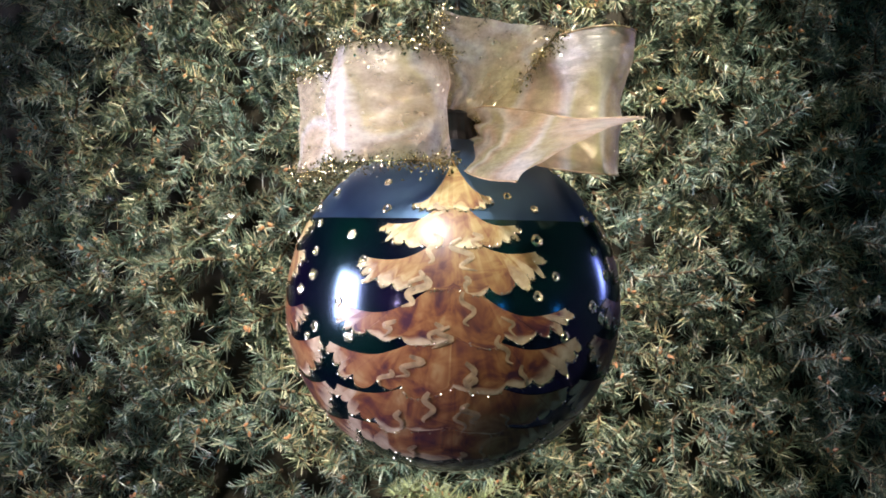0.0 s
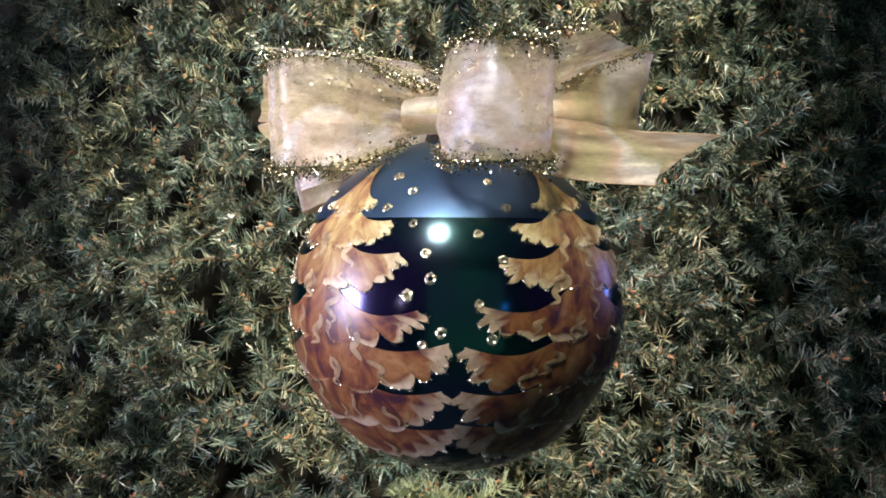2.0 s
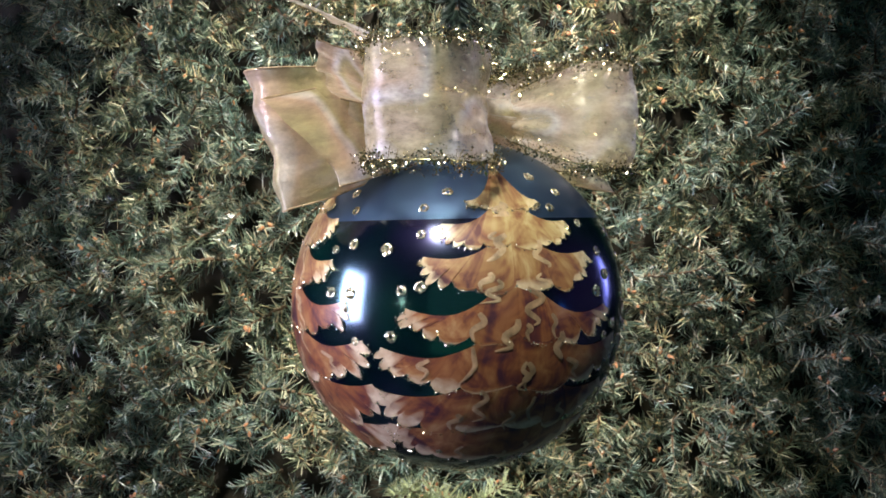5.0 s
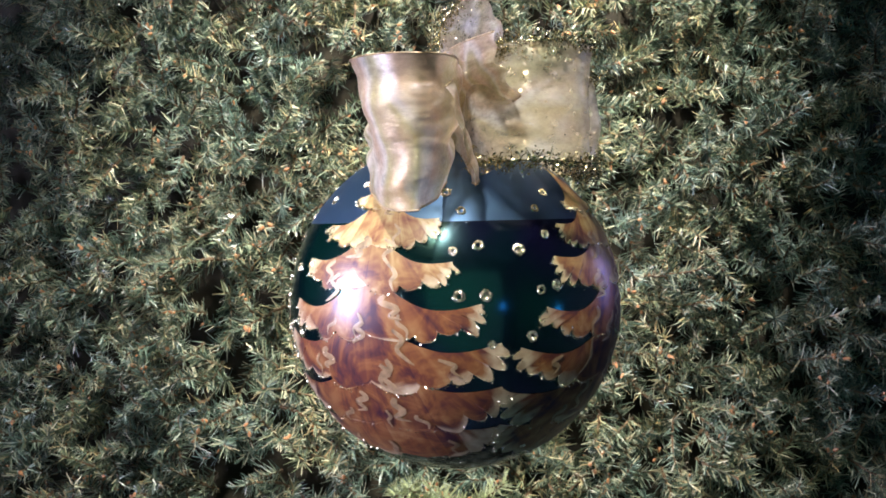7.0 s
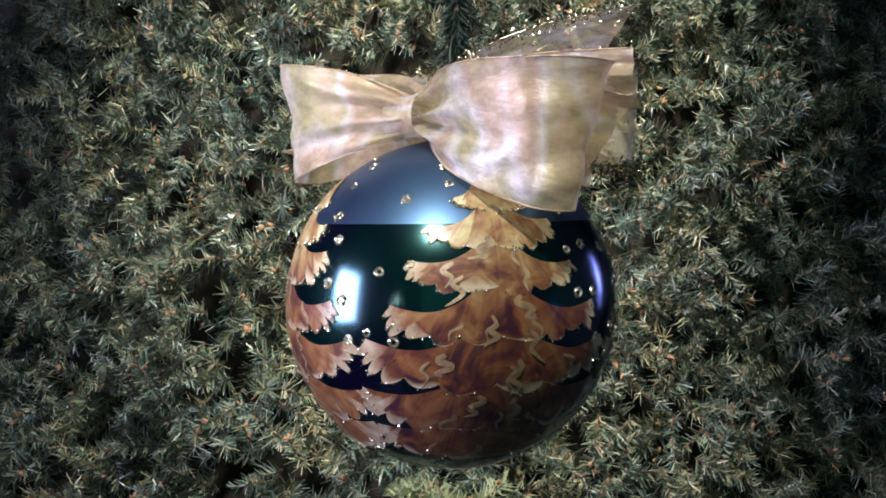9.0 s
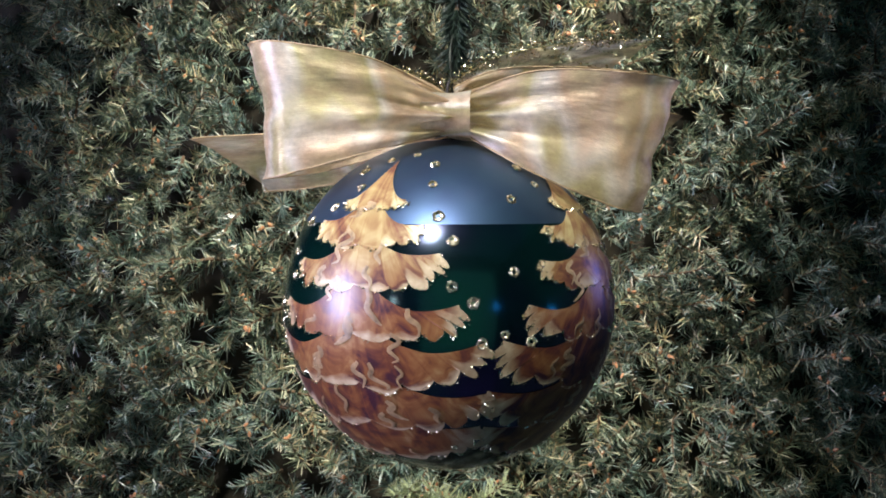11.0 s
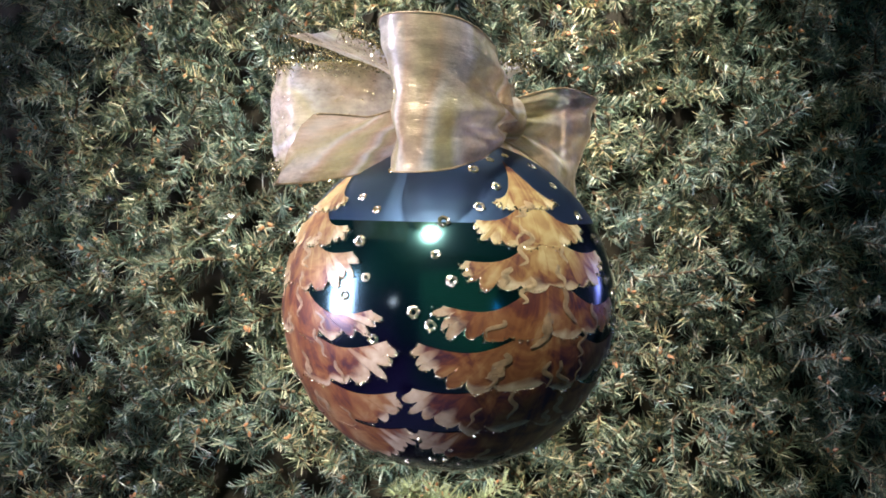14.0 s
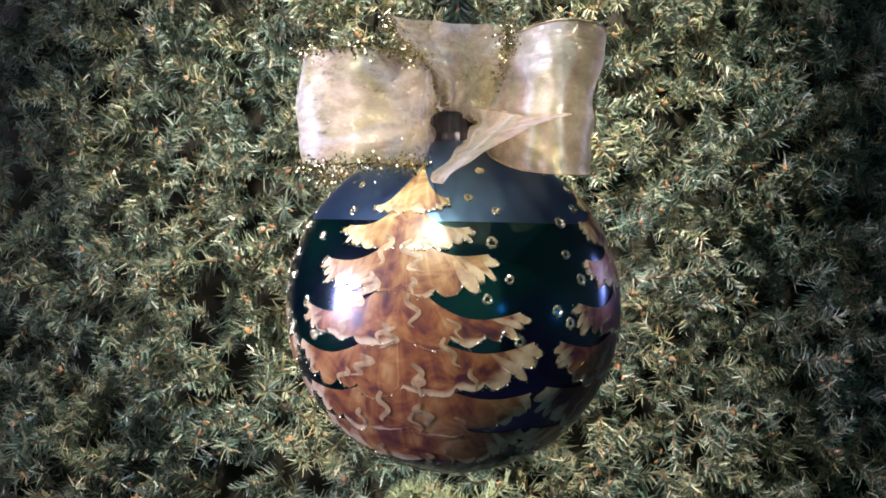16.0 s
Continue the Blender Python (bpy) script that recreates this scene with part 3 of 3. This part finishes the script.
def branch_tier(tree, level, spec, lon0, rnd):
    """One tier of painted branches: a swept upper edge that lifts at the tips, blunt ends and a rim of rounded lobes."""
    top, tip, bottom, half, root = spec
    na, nv = 240, 14
    lift = R + 0.00010 + 0.00005 * (7 - level)
    sides = {}
    for sgn in (-1, 1):
        ends, at = [0.0], 0.0                               # lobes, small round the tip and broad towards the middle
        while at < 1.0:
            at += rnd.uniform(0.12, 0.20) if at < 0.42 else rnd.uniform(0.17, 0.27)
            ends.append(at)
        sides[sgn] = dict(half=half * rnd.uniform(0.94, 1.05), tip=tip + rnd.uniform(-1.5, 2.0), phase=rnd.random() * 20,
                          lobes=[(a / ends[-1], b / ends[-1], rnd.uniform(0.45, 1.25), rnd.uniform(-0.5, 0.5), rnd.choice((0.15, 0.5, 1.0, 1.5))) for a, b in zip(ends, ends[1:])])
    size = (1.7, 2.4, 3.6, 4.3, 4.7, 5.0, 4.2)[level]
    verts, uvs, faces, rim = [], [], [], []
    for i in range(na + 1):
        a = -1 + 2 * i / na
        sgn = -1 if a < 0 else 1
        side = sides[sgn]
        q = 1 - abs(a)                                      # 0 at the tip, 1 in the middle of the rim
        h, tp, ph = side["half"], side["tip"], side["phase"]
        w = q * math.pi / 2                                 # blunt-ended rim
        rx = h * math.cos(w) ** 0.72
        ry = tp - 0.5 + (bottom - tp) * math.sin(w) ** 0.85
        nx, ny = math.cos(w) * 0.75, -(0.25 + math.sin(w))
        l = math.hypot(nx, ny)
        nx, ny = nx / l, ny / l
        lobe, skew, cream = 0.0, 0.0, 1.0
        for b0, b1, amount, sk, cr in side["lobes"]:
            if b0 <= q <= b1:
                x = (q - b0) / (b1 - b0)
                lobe, skew = amount * math.sin(math.pi * x) ** 0.55 - 0.25, sk * math.sin(math.pi * x)
                cream = (cr if q > 0.35 else 0.6 + 0.6 * cr) * (0.35 + 0.65 * math.sin(math.pi * x))
                break
        wild = noise.noise(Vector((q * 11 + ph, level * 2.3, sgn)))
        out = size * (lobe * (1.25 - 0.60 * q) + 0.25 * wild) * min(1.0, q / 0.03)
        rx += out * nx + skew * size * 0.5 * ny
        ry += out * ny - skew * size * 0.5 * nx
        e = abs(a)                                          # the matching place on the swept upper edge
        ux = root + (h - root) * e ** 1.15
        if e < 0.12:
            ux *= e / 0.12
        low = tp - (0.3, 0.6, 1.2, 3.0, 4.2, 3.2, 2.5)[level]
        uy = low + (top - low) * (1 - min(1.0, ux / h)) ** (2.1, 3.0, 3.0, 3.0, 2.7, 2.2, 2.0)[level] + (tp - low) * max(0.0, (e - 0.5) / 0.5) ** 1.6
        reach = math.hypot((rx - ux) * math.cos(radians(ry)), ry - uy)
        border = cream * (2.9 + 0.55 * level) * (1.0 + 0.8 * noise.noise(Vector((q * 6 + ph, 4.4, level)))) * (1.6 - (1.15 if level > 2 else 0.8) * min(1.0, max(0.0, (q - 0.25) / 0.4)))
        bare = 1 - min(1.0, border / 1.6)                   # stretches of the rim without cream
        fan = math.atan2(rx * 0.9, top + 3 - ry)
        for j in range(nv + 1):
            v = j / nv
            lat, lon = uy + (ry - uy) * v, sgn * (ux + (rx - ux) * v)
            p = on_ball(lat, lon0 + lon, lift)
            verts.append(p)
            edge = 1 - (1 - v) * reach / max(0.3, border)
            uvs.append((sgn * fan + lon0 * 0.37 + level * 3.1, 0.5 + 0.5 * max(-1.0, edge) - 0.6 * bare))
        rim.append(verts[-1])
    w = nv + 1
    for i in range(na):
        for j in range(nv):
            k = i * w + j
            faces.append((k, k + 1, k + w + 1, k + w))
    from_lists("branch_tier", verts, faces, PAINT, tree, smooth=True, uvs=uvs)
    return rim


def flakes(points, count, size, spread, rnd, out=None):
    """Small bright flakes strewn along a line of points."""
    verts, faces = [], []
    for _ in range(count):
        s = rnd.random() * (len(points) - 1.001)
        k = int(s)
        p = Vector(points[k]).lerp(Vector(points[k + 1]), s - k)
        p = p + Vector((rnd.gauss(0, 1), rnd.gauss(0, 1), rnd.gauss(0, 1))) * spread
        if out:
            p = p.normalized() * out
        a = Vector((rnd.gauss(0, 1), rnd.gauss(0, 1), rnd.gauss(0, 1))).normalized() * (size * rnd.uniform(0.5, 1.4))
        b = a.orthogonal().normalized() * a.length * rnd.uniform(0.4, 0.9)
        b.rotate(Matrix.Rotation(rnd.random() * 6.28, 3, a))
        c = a.cross(b).normalized() * a.length * 0.25
        n = len(verts)
        verts += [p + a, p + b, p - a, p - b, p + c, p - c]
        faces += [(n, n + 1, n + 4), (n + 1, n + 2, n + 4), (n + 2, n + 3, n + 4), (n + 3, n, n + 4),
                  (n + 1, n, n + 5), (n + 2, n + 1, n + 5), (n + 3, n + 2, n + 5), (n, n + 3, n + 5)]
    return verts, faces


def brush_stroke(points, width, lift):
    """A flat curl of thick paint that lies on the ball, from (lat, lon) points."""
    c = spline(points, 22)
    verts, faces = [], []
    mid = [on_ball(a, b, 1.0) for a, b in c]
    n = len(mid)
    for i, p in enumerate(mid):
        d = (mid[min(i + 1, n - 1)] - mid[max(i - 1, 0)]).normalized()
        s = p.cross(d).normalized()
        w = width * (0.12 + 0.88 * math.sin(math.pi * min(1, ((i + 1.5) / (n + 1)) ** 0.7)) ** 0.8)
        for q, up in ((-1, 0), (-0.5, 0.00006), (0.5, 0.00006), (1, 0)):
            verts.append(p * (lift + up) + s * (w * q))
    for i in range(n - 1):
        for k in range(3):
            faces.append((i * 4 + k, i * 4 + k + 1, i * 4 + k + 5, i * 4 + k + 4))
    return verts, faces


def painted_tree(lon0, seed):
    rnd = random.Random(seed)
    tree = new("painted_fir_tree")
    tree.parent = ornament
    tree.location = OFF
    tagged(tree, "hand-painted copper fir with cream edged branches and glitter")
    glit = []
    for level in range(len(TIERS) - 1, -1, -1):
        rim = branch_tier(tree, level, TIERS[level], lon0, rnd)
        glit.append(flakes(rim, 230 + 25 * level if level < 5 else 130, 0.00036, 0.00035, rnd, R + 0.0006))
    strokes = []
    for lat, dl in ((34, -1), (19, 5), (21, -6), (8, -8), (3, 5), (-5, -2), (-9, 13), (-14, -15), (-18, 3), (-28, -9), (-30, 8)):
        dl += rnd.uniform(-3, 3)
        l = rnd.uniform(7, 13) * (1 if lat < 25 else 0.5)
        x = lon0 + dl
        side = (1 if dl > 0 else -1) * rnd.uniform(0.5, 3.0)
        j = [rnd.uniform(-1.6, 1.6) for _ in range(5)]
        bend = rnd.choice((-1, 1)) * rnd.uniform(1.2, 2.6)
        strokes.append(brush_stroke([(lat + l * 0.5, x + j[0]), (lat + l * 0.25, x + bend + j[1]), (lat, x - bend * 0.8 + side * 0.6), (lat - l * 0.28, x + bend * 0.7 + side + j[3]), (lat - l * 0.40, x + side * 2.2 + j[4])],
                                    rnd.uniform(0.0007, 0.00135), R + 0.00055))
    for level, (top, tip, bottom, half, root) in enumerate(TIERS):      # short licks of cream that end in the rim's lobes
        count = (0, 1, 2, 3, 3, 3, 3)[level]
        for k in range(count):
            a = -0.85 + 1.7 * (k + rnd.uniform(0.15, 0.85)) / count
            rim_lat = bottom + (tip - bottom) * abs(a) ** 4
            rise = (top - rim_lat) * rnd.uniform(0.16, 0.34)
            x1, x0 = a * half * 0.95, a * half * rnd.uniform(0.68, 0.88)
            bend = rnd.choice((-1, 1)) * rnd.uniform(0.8, 2.4)
            strokes.append(brush_stroke([(rim_lat + rise, lon0 + x0), (rim_lat + rise * 0.6, lon0 + x0 * 0.6 + x1 * 0.4 + bend), (rim_lat + rise * 0.25, lon0 + x0 * 0.3 + x1 * 0.7 - bend * 0.6),
                                         (rim_lat - 1.5, lon0 + x1)], rnd.uniform(0.0005, 0.0011), R + 0.00052))
    for st in strokes:
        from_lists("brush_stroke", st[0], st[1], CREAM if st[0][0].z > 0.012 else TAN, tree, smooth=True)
    v, f = join(glit)
    tagged(from_lists("glitter_edge", v, f, GLITTER, tree), "pale gold glitter along the branches", kind="stuff")


for k, lon0 in enumerate((-0.5, -91, -181, -269)):
    painted_tree(lon0, 20 + k)


# glittering snow dots between the painted trees
def dot_mesh(rnd, filled):
    verts, faces = [], []
    for i in range(18):
        a = 2 * math.pi * i / 18
        for r, z in ((0.0008, 0.0), (0.00125, 0.00045), (0.0018, 0.0004), (0.0021, 0.0)):
            rr = r * rnd.uniform(0.85, 1.15) * (0.6 if filled and r < 0.001 else 1)
            verts.append((rr * math.cos(a), rr * math.sin(a), z * rnd.uniform(0.6, 1.4)))
    for i in range(18):
        k = (i + 1) % 18
        for j in range(3):
            faces.append((i * 4 + j, i * 4 + j + 1, k * 4 + j + 1, k * 4 + j))
    if filled:
        faces.append(tuple(i * 4 for i in range(17, -1, -1)))
    pts = [Vector((math.cos(a), math.sin(a), 0)) * 0.0015 + Vector((0, 0, 0.0004)) for a in np.linspace(0, 6.283, 19)]
    fl = flakes(pts, 34, 0.00032, 0.00028, rnd)
    verts, faces = join([(verts, faces), fl])
    me = bpy.data.meshes.new("snow_dot")
    me.from_pydata(verts, [], faces)
    me.materials.append(GLITTER)
    return me


rnd = random.Random(3)
dot_meshes = [dot_mesh(rnd, i == 2) for i in range(4)]
DOTS_A = [(34.9, -25.8), (17.7, -29.9), (45.7, -30.8), (-5.8, -34), (25.8, -37.4), (4.9, -38), (-3.7, -49), (12.3, -52.3), (20, -54),
          (-7.1, -54.5), (7.1, -59.2), (29.6, -59.5), (41.6, -62.4), (35.2, -71.2), (48.3, -72.5)]
DOTS_B = [(41.3, -113), (9.8, -120), (25.8, -121), (35, -121.5), (8.4, -126), (-5.3, -129.3), (20.9, -132), (-7.4, -142), (7, -144),
          (22.4, -145.7), (34, -150.8), (6.8, -152), (20.6, -153.8), (41.1, -156.9)]
DOTS_C = [(44.9, -196.5), (53.3, -199), (26.6, -202), (16.3, -208), (38.4, -213.5), (-7, -213), (13.9, -218.3), (-4.5, -221.8), (-7.1, -228.8),
          (5, -231.6), (23.6, -237.2), (9.8, -237.8), (44.6, -245.5), (54.7, -246), (32, -242.4), (61, -260)]
DOTS_D = [(57.6, -276), (43.6, -280.6), (51.8, -288.7), (35.4, -289.8), (11.7, -300.3), (30.2, -303), (19.6, -305.3), (-1.4, -306.5), (2.4, -311.6),
          (-6, -324.5), (12.3, -327.3), (34.5, -329), (51.7, -331), (23.7, -332), (6.7, -334.5), (39.5, -338.7)]
DOTS = DOTS_A + DOTS_B + DOTS_C + DOTS_D
for base_lon in (-45, -136, -225, -315):
    for _ in range(6):
        DOTS.append((rnd.uniform(-60, -46), base_lon + rnd.uniform(-24, 24)))
placed = []
for lat, lon in DOTS:
    p = on_ball(lat, lon, R + 0.0001)
    if any((p - q).length < 0.0036 for q in placed):
        continue
    placed.append(p)
    ob = new("snow_dot", rnd.choice(dot_meshes))
    ob.parent = ball
    s = rnd.uniform(0.68, 1.0) * (0.6 if lat < -40 else 1)
    ob.matrix_basis = Matrix.Translation(p) @ p.to_track_quat("Z", "Y").to_matrix().to_4x4() @ Matrix.Rotation(rnd.random() * 6, 4, "Z") @ Matrix.Scale(s, 4)


# ---- the bow ----
BOW_TURN = Matrix.Rotation(radians(-65), 4, "Z")


def ribbon(name, rows, material, label, tinsel=0, seed=0, folds=0.0012, fork=False):
    """A ribbon along rows of (u, v, z, width, lean): u along the bow, v out of its front, lean tilts its width out of the upright."""
    rr = random.Random(seed)
    n, m = 110, 26
    c = spline(rows, n)
    verts, uvs, faces = [], [], []
    edge_a, edge_b = [], []
    length = 0.0
    for i in range(n):
        q = c[i]
        p = Vector((q[0], -q[1], q[2]))
        nx = c[min(i + 1, n - 1)]
        pv = c[max(i - 1, 0)]
        d = Vector((nx[0] - pv[0], -(nx[1] - pv[1]), nx[2] - pv[2])).normalized()
        if i:
            length += (Vector(c[i][:3]) - Vector(c[i - 1][:3])).length
        out = d.cross(Vector((0, 0, 1)))
        out = out.normalized() if out.length > 1e-4 else Vector((1, 0, 0))
        up = out.cross(d).normalized()
        lean = radians(q[4])
        across = up * math.cos(lean) + out * math.sin(lean)
        norm = d.cross(across).normalized()
        full = max(r[3] for r in rows)
        pinch = 1.0 - min(1.0, q[3] / full)
        for j in range(m + 1):
            s = -1 + 2 * j / m
            gather = 0.35 + 0.65 * pinch
            fold = folds * (1.5 * (noise.noise(Vector((s * 2.4 + seed, length * 16, seed * 3.3))) + 0.45 * pinch * noise.noise(Vector((s * 7.0 + seed, length * 22, seed * 2.1)))) * (0.2 + 1.1 * pinch + 0.2 * gather) + 0.35 * noise.noise(Vector((s * 3.0 + length * 50, length * 45, seed * 1.7))))
            fold += pinch * 0.0030 * math.sin(s * 9.5 + seed) + 0.0025 * (1 - s * s) * math.sin(length * 30 + seed)
            w = q[3] * 0.5 * s
            pt = p + across * w + norm * fold
            if fork and i > n - 16:
                pt = pt + d * (0.012 * s * (i - n + 16) / 16)
            verts.append(BOW_TURN @ pt)
            uvs.append((s * 0.5 + seed * 1.31, length * 12 + seed * 0.77))
        edge_a.append(verts[-(m + 1)])
        edge_b.append(verts[-1])
    w = m + 1
    for i in range(n - 1):
        for j in range(m):
            k = i * w + j
            faces.append((k, k + 1, k + w + 1, k + w))
    ob = from_lists(name, verts, faces, material, ornament, label, smooth=True, uvs=uvs)
    # woven wire hem along both edges
    hem = join([tube(edge_a[::2], 0.00032, 5), tube(edge_b[::2], 0.00032, 5)])
    from_lists("hem", hem[0], hem[1], CREAM if not tinsel else TINSEL, ob, smooth=True)
    if tinsel:
        v, f = join([flakes(edge_a, tinsel, 0.00058, 0.0018, rr), flakes(edge_b, tinsel, 0.00058, 0.0018, rr), flakes(verts[5::19], tinsel // 12, 0.00035, 0.0003, rr)])
        strands = []
        for e in (edge_a, edge_b):
            for _ in range(tinsel // 9):
                p = Vector(e[rr.randrange(len(e))])
                dv = Vector((rr.gauss(0, 1), rr.gauss(0, 1), rr.gauss(0, 1))).normalized() * rr.uniform(0.0015, 0.0045)
                strands.append(tube([p, p + dv * 0.5 + Vector((0, 0, 0.0003)), p + dv], 0.00012, 3))
        v, f = join([(v, f), *strands])
        tagged(from_lists("tinsel_trim", v, f, TINSEL, ob), "sparkling gold tinsel edging", kind="stuff")
    return ob


Z = 0.069
SH = "sheer peach organza with gold tinsel edges"
SA = "iridescent gold satin organza"
# front pair, with tinsel edges
ZA = 0.067
ribbon("bow_loop", [(0.000, 0.004, ZA, 0.018, 0), (-0.022, 0.006, ZA, 0.033, 0), (-0.048, 0.012, ZA, 0.036, 0), (-0.059, 0.028, ZA, 0.036, 2), (-0.045, 0.046, ZA, 0.037, 0), (-0.020, 0.040, ZA, 0.035, -3), (-0.007, 0.020, ZA, 0.017, 0)], SHEER, SH, 2300, 1, 0.0017)
ribbon("bow_loop", [(0.002, 0.006, ZA, 0.018, 0), (0.014, 0.010, ZA, 0.033, 0), (0.034, 0.018, ZA, 0.036, 0), (0.046, 0.036, ZA, 0.036, -2), (0.034, 0.054, ZA, 0.037, 0), (0.016, 0.047, ZA, 0.035, 3), (0.008, 0.022, ZA, 0.017, 0)], SHEER, SH, 2300, 2, 0.0017)
# back pair, smooth satin that flares from the knot
ribbon("bow_loop", [(0.000, -0.012, Z - 0.002, 0.014, 0), (0.022, -0.006, Z + 0.001, 0.030, 0), (0.050, -0.010, Z - 0.001, 0.041, 4), (0.066, -0.022, Z - 0.001, 0.046, 6), (0.054, -0.037, Z - 0.001, 0.044, 6), (0.024, -0.033, Z, 0.031, 4), (-0.002, -0.018, Z - 0.002, 0.012, 0)], SATIN, SA, 0, 3, 0.0030)
ribbon("bow_loop", [(0.000, -0.012, Z - 0.002, 0.014, 0), (-0.024, -0.001, Z - 0.003, 0.031, 0), (-0.056, 0.001, Z - 0.010, 0.042, -8), (-0.073, -0.008, Z - 0.013, 0.046, -14), (-0.062, -0.024, Z - 0.012, 0.045, -12), (-0.030, -0.028, Z - 0.005, 0.033, -4), (-0.004, -0.018, Z - 0.002, 0.012, 0)], SATIN, SA, 0, 4, 0.0034)
# tails
ribbon("bow_tail", [(0.004, -0.004, Z - 0.006, 0.014, -10), (0.030, 0.002, Z - 0.011, 0.026, -40), (0.060, 0.003, Z - 0.016, 0.034, -54), (0.084, 0.000, Z - 0.018, 0.036, -56)], SATIN, "broad gold organza ribbon tail cut to a point", 0, 5, 0.0016, True)
ribbon("bow_tail", [(-0.002, 0.000, Z + 0.002, 0.016, 10), (-0.020, 0.000, Z + 0.006, 0.022, 25), (-0.046, 0.010, Z + 0.007, 0.024, 35), (-0.070, 0.018, Z + 0.007, 0.020, 25)], SATIN, "pale pointed organza ribbon tail", 0, 6, 0.0022)
ribbon("bow_tail", [(-0.002, 0.000, Z + 0.005, 0.014, 20), (-0.020, 0.002, Z + 0.013, 0.020, 35), (-0.045, 0.008, Z + 0.019, 0.022, 50), (-0.066, 0.013, Z + 0.021, 0.019, 50)], SHEER, "upturned sheer ribbon tail with tinsel edges", 800, 9, 0.0024, True)
ribbon("bow_tail", [(0.002, 0.000, Z + 0.001, 0.016, 30), (0.020, 0.000, Z + 0.009, 0.026, 68), (0.040, 0.007, Z + 0.017, 0.034, 80), (0.062, 0.013, Z + 0.022, 0.036, 84)], SHEER, "sheer ribbon tail with tinsel edges", 1200, 7, 0.0024)
ribbon("bow_tail", [(-0.002, 0.000, Z - 0.002, 0.014, 0), (-0.030, 0.002, Z - 0.006, 0.028, 10), (-0.052, 0.006, Z - 0.010, 0.032, 15), (-0.068, 0.004, Z - 0.014, 0.032, 5)], SATIN, "drooping gold organza ribbon tail", 0, 8, 0.0024, True)


# knots on both faces of the bow
def knot(v0, width, height, material, seed):
    verts, faces, uvs = [], [], []
    n, m = 28, 10
    for i in range(n):
        a = 2 * math.pi * i / n
        for j in range(m + 1):
            s = -1 + 2 * j / m
            r = 1 + 0.10 * s * s + 0.05 * noise.noise(Vector((s * 3, a * 1.5, seed)))
            verts.append(BOW_TURN @ Vector((s * width / 2, -v0 - math.cos(a) * 0.0060 * r, Z - 0.002 + math.sin(a) * height / 2 * r)))
            uvs.append((j / m * 0.4, i / n + seed))
    w = m + 1
    for i in range(n):
        k = (i + 1) % n
        for j in range(m):
            faces.append((i * w + j, i * w + j + 1, k * w + j + 1, k * w + j))
    from_lists("knot", verts, faces, material, ornament, "gathered ribbon knot", smooth=True, uvs=uvs)


knot(0.018, 0.020, 0.013, SATIN, 1)
knot(-0.0195, 0.017, 0.015, SATIN, 2)


def motions():
    """One slow turn, about 21.5 degrees a second."""
    turns = [(0, 0), (1, 22.0), (2, 43.8), (3, 65.2), (4, 86.6), (5, 108.2), (6, 130.4), (7, 152.5), (8, 174.0), (9, 195.0), (10, 217.0), (11.3, 244.8),
             (12, 259.6), (13, 279.9), (14, 300.9), (15, 322.4), (16, 344.1)]
    walk(ornament, [(t, pose(0, 0, BALL_Z, 0, 0, a)) for t, a in turns])


motions()
